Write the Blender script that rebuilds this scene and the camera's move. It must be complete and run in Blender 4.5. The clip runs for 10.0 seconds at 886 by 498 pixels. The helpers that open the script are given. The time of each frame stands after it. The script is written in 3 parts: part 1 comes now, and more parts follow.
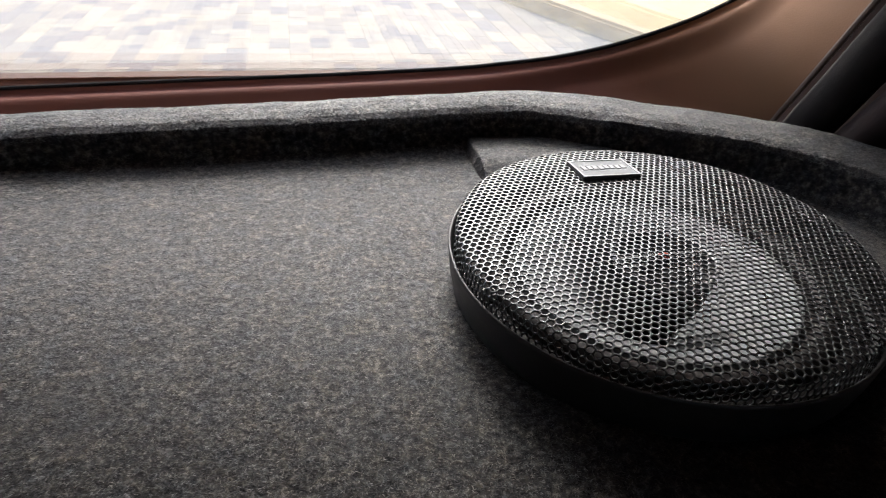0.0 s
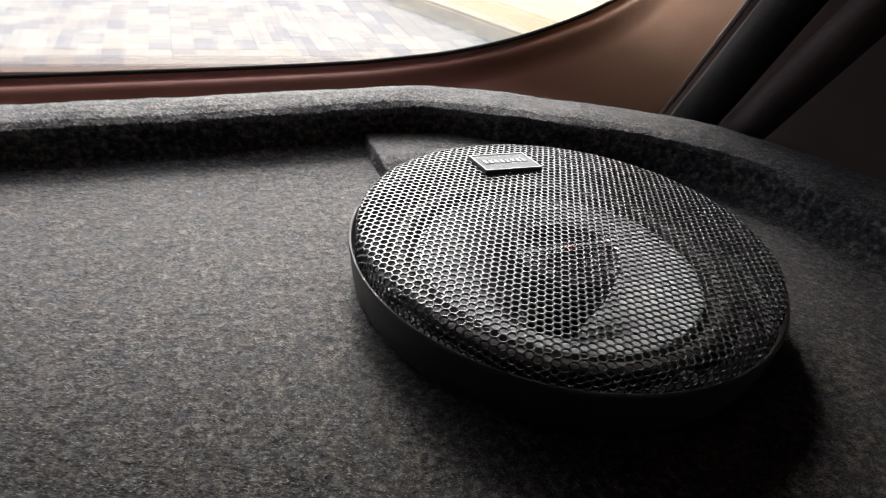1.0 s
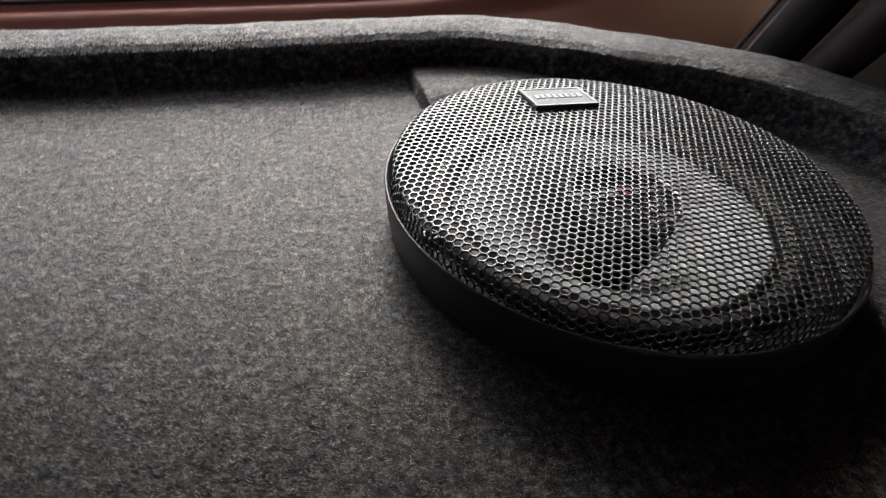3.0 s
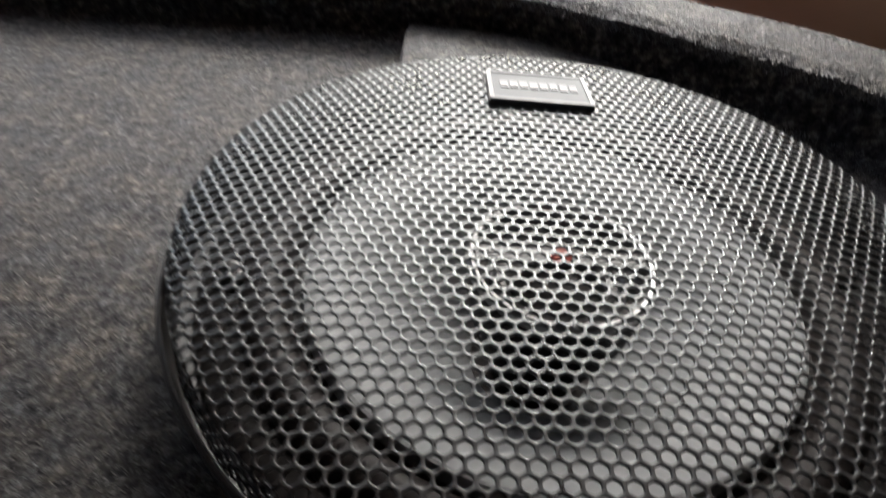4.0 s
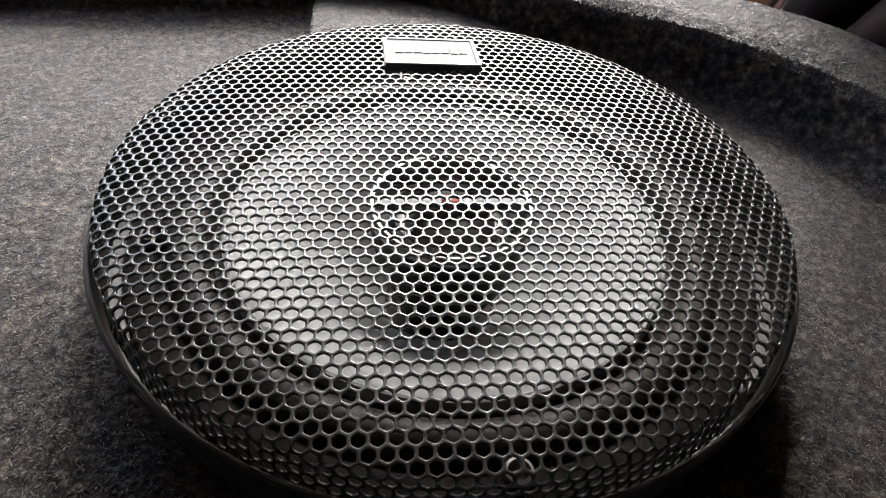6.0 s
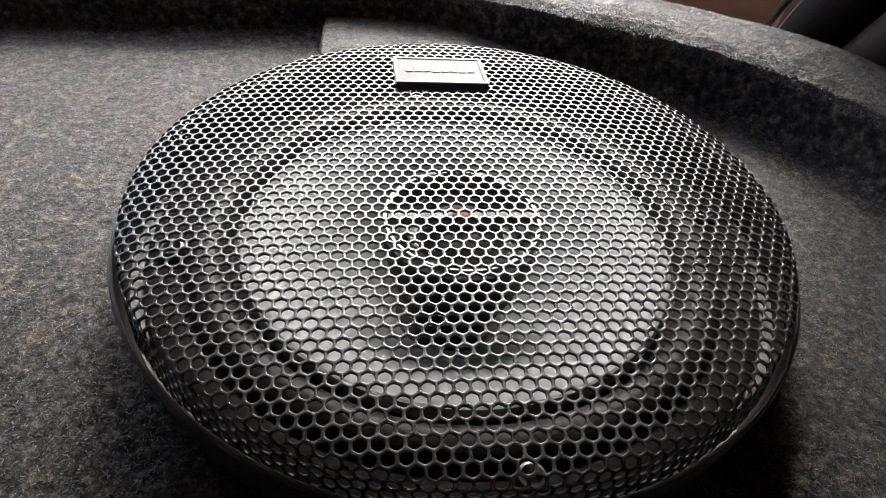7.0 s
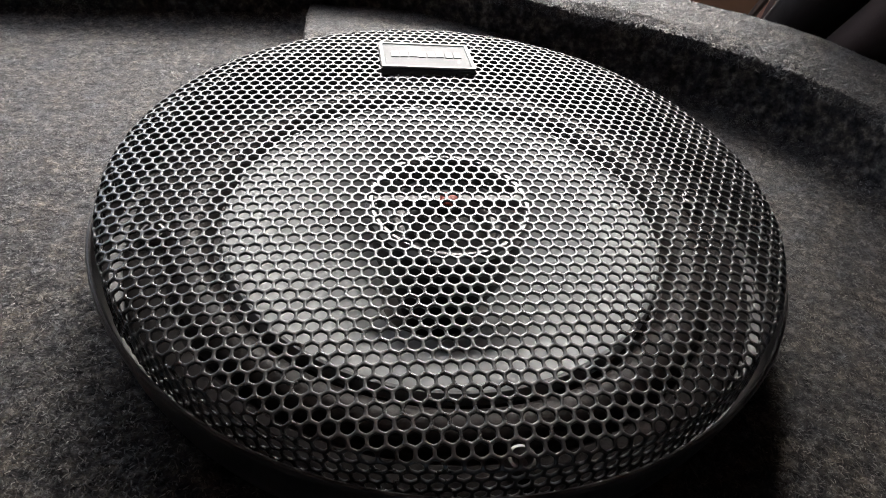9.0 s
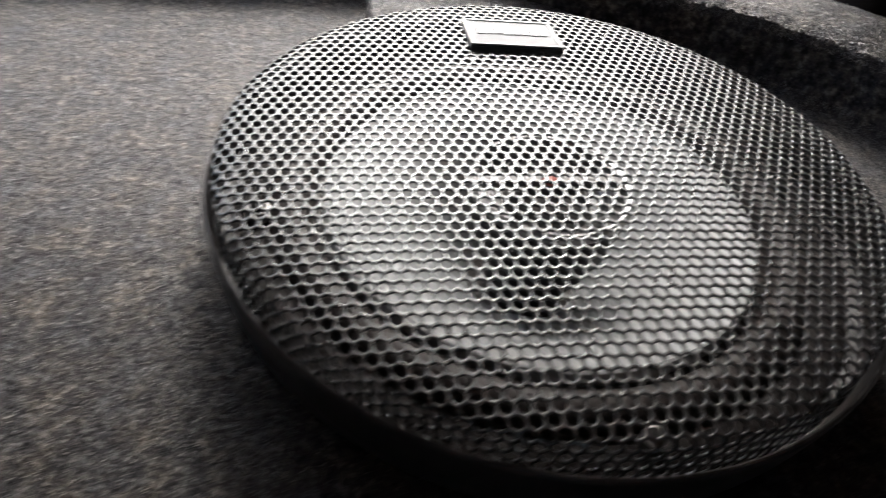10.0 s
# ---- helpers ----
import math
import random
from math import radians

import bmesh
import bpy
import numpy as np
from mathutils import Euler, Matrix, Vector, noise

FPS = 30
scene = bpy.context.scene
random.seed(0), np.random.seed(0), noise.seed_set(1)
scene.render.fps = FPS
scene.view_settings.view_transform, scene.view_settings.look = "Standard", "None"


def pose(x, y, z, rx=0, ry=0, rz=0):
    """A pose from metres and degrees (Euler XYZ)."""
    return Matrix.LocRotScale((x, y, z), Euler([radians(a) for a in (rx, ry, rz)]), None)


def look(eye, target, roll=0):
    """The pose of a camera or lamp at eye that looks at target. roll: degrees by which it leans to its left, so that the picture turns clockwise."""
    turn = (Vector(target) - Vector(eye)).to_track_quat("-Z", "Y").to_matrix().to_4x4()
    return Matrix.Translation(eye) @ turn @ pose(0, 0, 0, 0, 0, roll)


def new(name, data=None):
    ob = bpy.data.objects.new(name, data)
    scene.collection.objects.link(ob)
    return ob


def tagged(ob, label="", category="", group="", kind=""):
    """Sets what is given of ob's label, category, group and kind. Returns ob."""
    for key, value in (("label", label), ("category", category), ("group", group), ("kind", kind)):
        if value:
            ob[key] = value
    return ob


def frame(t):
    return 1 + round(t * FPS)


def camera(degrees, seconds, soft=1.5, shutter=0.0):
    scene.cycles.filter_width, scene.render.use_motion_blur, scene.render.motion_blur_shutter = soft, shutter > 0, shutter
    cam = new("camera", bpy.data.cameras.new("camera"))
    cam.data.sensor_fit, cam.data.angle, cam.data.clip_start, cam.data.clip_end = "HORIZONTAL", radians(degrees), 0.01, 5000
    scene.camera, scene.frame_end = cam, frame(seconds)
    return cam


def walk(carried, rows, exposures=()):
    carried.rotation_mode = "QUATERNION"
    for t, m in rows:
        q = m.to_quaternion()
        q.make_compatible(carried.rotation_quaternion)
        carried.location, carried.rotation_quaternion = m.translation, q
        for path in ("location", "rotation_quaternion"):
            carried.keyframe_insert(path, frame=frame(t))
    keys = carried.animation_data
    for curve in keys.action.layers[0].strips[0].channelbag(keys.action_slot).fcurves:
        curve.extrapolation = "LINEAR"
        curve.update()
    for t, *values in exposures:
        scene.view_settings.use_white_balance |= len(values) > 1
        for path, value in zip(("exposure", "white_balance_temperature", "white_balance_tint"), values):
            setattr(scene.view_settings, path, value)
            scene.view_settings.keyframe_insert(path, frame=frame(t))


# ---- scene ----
cam = camera(67.2, 10.0, soft=1.0, shutter=0.28)
PATH = [
    (0.0, -0.1462, -0.1989, 0.1618, -13.37, -32.90, -3.27),
    (0.5, -0.1447, -0.1923, 0.1580, -17.75, -32.72, -4.66),
    (1.0, -0.1438, -0.1894, 0.1533, -21.83, -31.93, -5.98),
    (1.2, -0.1426, -0.1858, 0.1425, -22.03, -32.30, -8.93),
    (1.5, -0.1387, -0.1718, 0.1322, -22.52, -32.70, -9.12),
    (1.7, -0.1427, -0.1686, 0.1350, -23.69, -30.90, -8.69),
    (2.0, -0.1404, -0.1641, 0.1305, -23.61, -29.98, -6.88),
    (2.2, -0.1417, -0.1714, 0.1353, -23.37, -29.70, -5.73),
    (2.5, -0.1452, -0.1832, 0.1456, -22.28, -30.49, -3.50),
    (2.7, -0.1483, -0.1830, 0.1467, -21.72, -32.89, -4.20),
    (3.8, -0.0441, -0.1306, 0.1213, 0.61, -41.31, -3.46),
    (3.9, -0.0376, -0.1212, 0.1210, 0.89, -41.13, -4.23),
    (4.0, -0.0329, -0.1145, 0.1163, 0.48, -41.31, -4.36),
    (4.1, -0.0295, -0.1160, 0.1055, 0.06, -42.64, -4.91),
    (4.2, -0.0251, -0.1126, 0.1092, -0.88, -45.73, -3.45),
    (4.3, -0.0205, -0.1143, 0.1102, -0.07, -46.72, -2.99),
    (4.5, -0.0230, -0.1143, 0.1106, -2.01, -47.65, -4.70),
    (4.8, -0.0205, -0.1181, 0.1038, -2.53, -47.50, -4.70),
    (5.0, -0.0224, -0.1195, 0.1058, -3.00, -47.86, -4.95),
    (5.2, -0.0225, -0.1213, 0.1100, -4.41, -47.15, -4.93),
    (5.5, -0.0201, -0.1227, 0.1194, -6.15, -45.18, -3.86),
    (6.0, -0.0218, -0.1332, 0.1256, -5.37, -43.36, -4.06),
    (7.5, -0.0259, -0.1372, 0.1287, -5.52, -41.85, -3.84),
    (8.0, -0.0265, -0.1370, 0.1263, -6.07, -41.69, -4.44),
    (8.5, -0.0266, -0.1376, 0.1249, -6.25, -41.66, -4.54),
    (9.0, -0.0260, -0.1378, 0.1240, -6.55, -42.02, -4.92),
    (9.5, -0.0270, -0.1346, 0.1222, -6.52, -42.47, -5.30),
    (9.8, -0.0318, -0.1268, 0.1247, -6.42, -45.29, -5.44),
    (10.0, -0.0538, -0.1339, 0.1223, -6.56, -44.13, -5.87),
]
walk(cam, [(t, pose(x, y, z, 90 + pitch, roll, yaw)) for t, x, y, z, yaw, pitch, roll in PATH],
     exposures=[(0.0, 0.03, 5860, 12), (0.5, -0.06, 5860, 12), (1.0, 0.03, 5860, 12), (1.5, 0.42, 5860, 12), (2.0, 0.42, 5860, 12), (2.7, 0.2, 5880, 12), (3.8, -0.16, 5930, 12), (4.2, 0.12, 5950, 11), (4.8, 0.85, 5950, 12), (5.5, 0.55, 5950, 12), (6.0, 0.55, 5970, 13), (9.0, 0.27, 5970, 13), (10.0, 0.45, 5970, 13)])

# ---- light: hazy sky and a veiled sun through the rear window ----
world = bpy.data.worlds.new("world")
scene.world = world
world.use_nodes = True
wn = world.node_tree.nodes
sky = wn.new("ShaderNodeTexSky")
sky.sky_type = 'NISHITA'
sky.sun_disc = False
sky.sun_elevation = radians(41)
sky.sun_rotation = radians(10)
sky.dust_density = 6.0
world.node_tree.links.new(sky.outputs[0], wn["Background"].inputs[0])
wn["Background"].inputs[1].default_value = 0.38
sun_data = bpy.data.lights.new("sun", 'SUN')
sun_data.energy = 1.35
sun_data.angle = radians(17)
sun_data.color = (1.0, 0.96, 0.9)
sun = new("sun", sun_data)
sun.matrix_world = look((0.18, 1.0, 0.90), (0, 0, 0))


# ---- materials ----
def material(name, colour, rough=0.5, metal=0.0, vary=0.0, scale=40.0, bump=0.0, bump_scale=None, spec=0.5, coat=0.0, rand=0.0):
    """Principled surface with variation at two scales and a fine relief."""
    m = bpy.data.materials.new(name)
    m.use_nodes = True
    nt = m.node_tree
    b = nt.nodes["Principled BSDF"]
    b.inputs["Base Color"].default_value = (*colour, 1)
    b.inputs["Roughness"].default_value = rough
    b.inputs["Metallic"].default_value = metal
    b.inputs["Specular IOR Level"].default_value = spec
    b.inputs["Coat Weight"].default_value = coat
    b.inputs["Coat Roughness"].default_value = 0.17
    tc = nt.nodes.new("ShaderNodeTexCoord")
    if vary:
        big, fine = nt.nodes.new("ShaderNodeTexNoise"), nt.nodes.new("ShaderNodeTexNoise")
        big.inputs["Scale"].default_value, fine.inputs["Scale"].default_value = scale * 0.13, scale
        fine.inputs["Detail"].default_value = 5
        add = nt.nodes.new("ShaderNodeMath")
        add.operation = 'ADD'
        nt.links.new(tc.outputs["Object"], big.inputs["Vector"])
        nt.links.new(tc.outputs["Object"], fine.inputs["Vector"])
        nt.links.new(big.outputs[0], add.inputs[0])
        nt.links.new(fine.outputs[0], add.inputs[1])
        ramp = nt.nodes.new("ShaderNodeMapRange")
        ramp.inputs[1].default_value, ramp.inputs[2].default_value = 0.65, 1.35
        ramp.inputs[3].default_value, ramp.inputs[4].default_value = 1 - vary, 1 + vary
        nt.links.new(add.outputs[0], ramp.inputs[0])
        mul = nt.nodes.new("ShaderNodeVectorMath")
        mul.operation = 'SCALE'
        mul.inputs[0].default_value = colour
        nt.links.new(ramp.outputs[0], mul.inputs["Scale"])
        nt.links.new(mul.outputs[0], b.inputs["Base Color"])
        rr = nt.nodes.new("ShaderNodeMapRange")
        rr.inputs[1].default_value, rr.inputs[2].default_value = 0.65, 1.35
        rr.inputs[3].default_value, rr.inputs[4].default_value = max(0.02, rough - 0.08), min(1, rough + 0.1)
        nt.links.new(add.outputs[0], rr.inputs[0])
        nt.links.new(rr.outputs[0], b.inputs["Roughness"])
    if bump:
        n = nt.nodes.new("ShaderNodeTexNoise")
        n.inputs["Scale"].default_value = bump_scale or scale * 4
        n.inputs["Detail"].default_value = 4
        bp = nt.nodes.new("ShaderNodeBump")
        bp.inputs["Strength"].default_value = bump
        bp.inputs["Distance"].default_value = 0.0004
        nt.links.new(tc.outputs["Object"], n.inputs["Vector"])
        nt.links.new(n.outputs[0], bp.inputs["Height"])
        nt.links.new(bp.outputs[0], b.inputs["Normal"])
    return m


def felt_tint(nt, colour_out, base):
    """Soft drifts of bluish and cream wool over the grey."""
    tc, n, r, mul = (nt.nodes.new(k) for k in ("ShaderNodeTexCoord", "ShaderNodeTexNoise", "ShaderNodeValToRGB", "ShaderNodeVectorMath"))
    n.inputs["Scale"].default_value, n.inputs["Detail"].default_value, n.inputs["Roughness"].default_value = 95, 4, 0.7
    e = r.color_ramp.elements
    e[0].position, e[0].color = 0.36, (0.66, 0.72, 0.82, 1)
    e[1].position, e[1].color = 0.64, (1.17, 1.10, 0.98, 1)
    mul.operation = 'MULTIPLY'
    nt.links.new(tc.outputs["Object"], n.inputs["Vector"])
    nt.links.new(n.outputs[0], r.inputs[0])
    nt.links.new(colour_out, mul.inputs[0])
    nt.links.new(r.outputs[0], mul.inputs[1])
    nt.links.new(mul.outputs[0], base)


def carpet_material():
    """Heathered needle-felt: grey ground with darker, lighter, bluish and brownish specks."""
    m = bpy.data.materials.new("grey_needle_felt")
    m.use_nodes = True
    nt = m.node_tree
    b = nt.nodes["Principled BSDF"]
    b.inputs["Roughness"].default_value = 0.95
    b.inputs["Specular IOR Level"].default_value = 0.15
    b.inputs["Sheen Weight"].default_value = 0.2
    b.inputs["Sheen Roughness"].default_value = 0.4
    tc = nt.nodes.new("ShaderNodeTexCoord")
    n1, n2 = nt.nodes.new("ShaderNodeTexNoise"), nt.nodes.new("ShaderNodeTexNoise")
    n1.inputs["Scale"].default_value, n1.inputs["Detail"].default_value, n1.inputs["Roughness"].default_value = 330, 5, 0.62
    n2.inputs["Scale"].default_value, n2.inputs["Detail"].default_value = 110, 5
    r1 = nt.nodes.new("ShaderNodeValToRGB")
    e = r1.color_ramp.elements
    e[0].position, e[0].color = 0.38, (0.0125, 0.012, 0.013, 1)
    e[1].position, e[1].color = 0.64, (0.127, 0.122, 0.115, 1)
    for pos, col in ((0.47, (0.033, 0.0315, 0.033)), (0.55, (0.057, 0.054, 0.050))):
        k = e.new(pos)
        k.color = (*col, 1)
    mix = nt.nodes.new("ShaderNodeVectorMath")
    mix.operation = 'SCALE'
    rng = nt.nodes.new("ShaderNodeMapRange")
    rng.inputs[1].default_value, rng.inputs[2].default_value = 0.3, 0.7
    rng.inputs[3].default_value, rng.inputs[4].default_value = 0.74, 1.26
    bp = nt.nodes.new("ShaderNodeBump")
    bp.inputs["Strength"].default_value, bp.inputs["Distance"].default_value = 0.9, 0.0012
    L = nt.links.new
    L(tc.outputs["Object"], n1.inputs["Vector"])
    L(tc.outputs["Object"], n2.inputs["Vector"])
    L(n1.outputs[0], r1.inputs[0])
    L(n2.outputs[0], rng.inputs[0])
    L(r1.outputs[0], mix.inputs[0])
    L(rng.outputs[0], mix.inputs["Scale"])
    felt_tint(nt, mix.outputs[0], b.inputs["Base Color"])
    L(n1.outputs[0], bp.inputs["Height"])
    L(bp.outputs[0], b.inputs["Normal"])
    return m


def fibre_material():
    """Loose felt fibres in mixed greys, one shade each."""
    m = bpy.data.materials.new("felt_fibres")
    m.use_nodes = True
    nt = m.node_tree
    b = nt.nodes["Principled BSDF"]
    b.inputs["Roughness"].default_value = 0.48
    b.inputs["Specular IOR Level"].default_value = 0.38
    b.inputs["Sheen Weight"].default_value = 0.15
    b.inputs["Sheen Roughness"].default_value = 0.4
    g = nt.nodes.new("ShaderNodeNewGeometry")
    r = nt.nodes.new("ShaderNodeValToRGB")
    r.color_ramp.interpolation = 'CONSTANT'
    e = r.color_ramp.elements
    e[0].position, e[0].color = 0.0, (0.011, 0.010, 0.011, 1)
    e[1].position, e[1].color = 0.92, (0.155, 0.151, 0.143, 1)
    for pos, col in ((0.27, (0.016, 0.0155, 0.017)), (0.42, (0.029, 0.028, 0.029)), (0.54, (0.046, 0.041, 0.036)), (0.64, (0.060, 0.064, 0.066)), (0.75, (0.088, 0.085, 0.079))):
        k = e.new(pos)
        k.color = (*col, 1)
    tc, n1, n2 = nt.nodes.new("ShaderNodeTexCoord"), nt.nodes.new("ShaderNodeTexNoise"), nt.nodes.new("ShaderNodeTexNoise")
    n1.inputs["Scale"].default_value, n1.inputs["Detail"].default_value, n1.inputs["Roughness"].default_value = 330, 5, 0.62
    n2.inputs["Scale"].default_value, n2.inputs["Detail"].default_value = 120, 3
    add, mix, rng = nt.nodes.new("ShaderNodeMath"), nt.nodes.new("ShaderNodeMath"), nt.nodes.new("ShaderNodeMapRange")
    add.operation, mix.operation = 'MULTIPLY_ADD', 'MULTIPLY_ADD'
    add.inputs[1].default_value = 0.5
    mix.inputs[1].default_value = 0.7
    L = nt.links.new
    L(tc.outputs["Object"], n1.inputs["Vector"])
    L(tc.outputs["Object"], n2.inputs["Vector"])
    L(n2.outputs[0], add.inputs[0])
    L(n1.outputs[0], add.inputs[2])
    L(g.outputs["Random Per Island"], mix.inputs[0])
    L(add.outputs[0], mix.inputs[2])
    rng.inputs[1].default_value, rng.inputs[2].default_value = 0.76, 1.44
    L(mix.outputs[0], rng.inputs[0])
    L(rng.outputs[0], r.inputs[0])
    felt_tint(nt, r.outputs[0], b.inputs["Base Color"])
    return m


def glass_material():
    m = bpy.data.materials.new("window_glass")
    m.use_nodes = True
    nt = m.node_tree
    b = nt.nodes["Principled BSDF"]
    b.inputs["Base Color"].default_value = (0.93, 0.97, 0.95, 1)
    b.inputs["Roughness"].default_value = 0.0
    b.inputs["IOR"].default_value = 1.1
    b.inputs["Transmission Weight"].default_value = 1.0
    return m


CARPET = carpet_material()
FIBRE = fibre_material()
GLASS = glass_material()
STEEL_BLACK = material("black_powder_coated_steel", (0.03, 0.029, 0.029), 0.29, 0.0, 0.2, 300, 0.06, 2500, spec=0.75, coat=0.36)
# cool cast of the sky's reflection put into the specular and coat tints
STEEL_BLACK.node_tree.nodes["Principled BSDF"].inputs["Specular Tint"].default_value = (0.90, 0.97, 1.0, 1)
STEEL_BLACK.node_tree.nodes["Principled BSDF"].inputs["Coat Tint"].default_value = (0.96, 0.99, 1.0, 1)
PLASTIC_BLACK = material("black_moulded_plastic", (0.026, 0.0235, 0.023), 0.40, 0, 0.25, 120, 0.25, 1800, spec=0.4)
BASKET_BLACK = material("black_basket_paint", (0.014, 0.012, 0.0115), 0.62, 0, 0.3, 150, 0.2, 1500, spec=0.15)
RUBBER = material("black_rubber", (0.026, 0.0215, 0.020), 0.46, 0, 0.3, 200, 0.15, 1500, spec=0.3)
CONE = material("silver_grey_polypropylene", (0.29, 0.304, 0.310), 0.52, 0.2, 0.06, 200, 0.06, 900)
DISH_DARK = material("dark_grey_plastic", (0.11, 0.108, 0.106), 0.35, 0, 0.15, 300)
CHROME = material("satin_chrome", (0.30, 0.30, 0.305), 0.34, 1.0, 0.1, 200)
ZINC = material("dull_zinc", (0.24, 0.235, 0.23), 0.35, 0.9, 0.2, 400)
BADGE_GREY = material("pale_grey_badge_metal", (0.092, 0.101, 0.106), 0.6, 0.0, 0.1, 300, 0.1, 2500, spec=0.3)
BADGE_MARK = material("brushed_silver_mark", (0.122, 0.132, 0.136), 0.45, 0.0, 0.1, 300, spec=0.5)
RED = material("red_enamel", (0.42, 0.07, 0.045), 0.45, 0, 0.1, 500)
TWEETER_GREY = material("grey_tweeter_plastic", (0.17, 0.17, 0.168), 0.4, 0, 0.1, 300)
MAROON = material("maroon_brown_plastic", (0.165, 0.080, 0.051), 0.58, 0, 0.15, 60, 0.2, 900, spec=0.35)
TRIM_EDGE = material("grey_trim_edge", (0.17, 0.125, 0.10), 0.45, 0, 0.1, 80)
TRIM_FADE = material("moulded_trim_fading_to_tan", (0.165, 0.080, 0.051), 0.66, 0, 0.15, 60, 0.2, 900, spec=0.35)
# base colour ramps along x from maroon to a lighter tan
_nt = TRIM_FADE.node_tree
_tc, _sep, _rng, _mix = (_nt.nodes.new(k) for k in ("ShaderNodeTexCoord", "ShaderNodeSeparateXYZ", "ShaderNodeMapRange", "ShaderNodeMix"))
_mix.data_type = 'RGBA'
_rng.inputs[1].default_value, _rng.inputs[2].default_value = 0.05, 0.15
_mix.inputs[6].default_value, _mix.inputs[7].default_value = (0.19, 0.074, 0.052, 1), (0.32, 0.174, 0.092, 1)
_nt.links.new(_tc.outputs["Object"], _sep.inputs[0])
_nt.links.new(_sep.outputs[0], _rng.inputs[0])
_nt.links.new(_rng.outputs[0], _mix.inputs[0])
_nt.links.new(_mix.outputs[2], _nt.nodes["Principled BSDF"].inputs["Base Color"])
SEAL = material("black_weather_seal", (0.02, 0.017, 0.016), 0.8, 0, 0.3, 90, 0.3, 900, spec=0.15)
PANEL_DARK = material("dark_brown_side_trim", (0.034, 0.023, 0.021), 0.75, 0, 0.2, 50, 0.4, 1500, spec=0.2)
# cloths of the unseen cabin, made pale and warm to bounce fill light
HEADLINER_BOUNCE = material("light_bouncing_headliner_cloth", (0.50, 0.335, 0.265), 0.95, 0, 0.15, 60, 0.5, 700)
CABIN_BOUNCE = material("light_bouncing_cabin_cloth", (0.32, 0.215, 0.18), 0.9, 0, 0.25, 90, 0.6, 800)
PAVING = material("pale_concrete_block", (0.36, 0.32, 0.27), 0.9, 0, 0.15, 20, 0.4, 200)


def tint_by_object(m, colours):
    """Gives each object, and each loose piece of a joined one, its own shade from a few."""
    nt = m.node_tree
    info, geo = nt.nodes.new("ShaderNodeObjectInfo"), nt.nodes.new("ShaderNodeNewGeometry")
    add, fr, ramp = nt.nodes.new("ShaderNodeMath"), nt.nodes.new("ShaderNodeMath"), nt.nodes.new("ShaderNodeValToRGB")
    add.operation, fr.operation = 'ADD', 'FRACT'
    ramp.color_ramp.interpolation = 'CONSTANT'
    e = ramp.color_ramp.elements
    e[0].position, e[0].color = 0.0, (*colours[0], 1)
    e[1].position, e[1].color = (len(colours) - 1) / len(colours), (*colours[-1], 1)
    for i, c in enumerate(colours[1:-1]):
        e.new((i + 1) / len(colours)).color = (*c, 1)
    nt.links.new(info.outputs["Random"], add.inputs[0])
    nt.links.new(geo.outputs["Random Per Island"], add.inputs[1])
    nt.links.new(add.outputs[0], fr.inputs[0])
    nt.links.new(fr.outputs[0], ramp.inputs[0])
    nt.links.new(ramp.outputs[0], nt.nodes["Principled BSDF"].inputs["Base Color"])


tint_by_object(PAVING, [(0.29, 0.27, 0.255), (0.44, 0.38, 0.30), (0.45, 0.395, 0.315), (0.30, 0.28, 0.26), (0.46, 0.405, 0.325), (0.40, 0.345, 0.275)])
JOINT_SAND = material("pale_joint_sand", (0.28, 0.26, 0.23), 0.95, 0, 0.15, 30, 0.5, 300)
KERB_YELLOW = material("faded_yellow_paint", (0.62, 0.45, 0.22), 0.7, 0, 0.15, 9, 0.3, 80)


# ---- building helpers ----
def mesh_object(name, verts, faces, mat, parent=None, label="", smooth=True):
    me = bpy.data.meshes.new(name)
    me.from_pydata([tuple(v) for v in verts], [], faces)
    me.materials.append(mat)
    if smooth:
        me.polygons.foreach_set("use_smooth", [True] * len(me.polygons))
    me.update()
    ob = new(name, me)
    ob.parent = parent
    return tagged(ob, label)


def part(name, bm, mat, parent=None, label="", smooth=True, sharp=35):
    """One mesh object from a bmesh, under a thing or a part."""
    me = bpy.data.meshes.new(name)
    bmesh.ops.recalc_face_normals(bm, faces=bm.faces[:])
    bm.to_mesh(me)
    bm.free()
    me.materials.append(mat)
    if smooth:
        me.polygons.foreach_set("use_smooth", [True] * len(me.polygons))
        me.set_sharp_from_angle(angle=radians(sharp))
    ob = new(name, me)
    ob.parent = parent
    return tagged(ob, label)


def thing(name, label, category, at=(0, 0, 0), group="", kind=""):
    ob = new(name)
    ob.empty_display_size = 0.02
    ob.location = at
    return tagged(ob, label, category, group, kind)


def lathe(profile, segs=128, closed=False):
    """Turns (radius, height) pairs round the z axis."""
    bm = bmesh.new()
    rings = []
    for r, z in profile:
        if r < 1e-6:
            rings.append([bm.verts.new((0, 0, z))])
        else:
            rings.append([bm.verts.new((r * math.cos(2 * math.pi * k / segs), r * math.sin(2 * math.pi * k / segs), z)) for k in range(segs)])
    pairs = list(zip(rings, rings[1:])) + ([(rings[-1], rings[0])] if closed else [])
    for a, b in pairs:
        for k in range(segs):
            j = (k + 1) % segs
            if len(a) == 1:
                bm.faces.new((a[0], b[k], b[j]))
            elif len(b) == 1:
                bm.faces.new((a[k], a[j], b[0]))
            else:
                bm.faces.new((a[k], a[j], b[j], b[k]))
    return bm


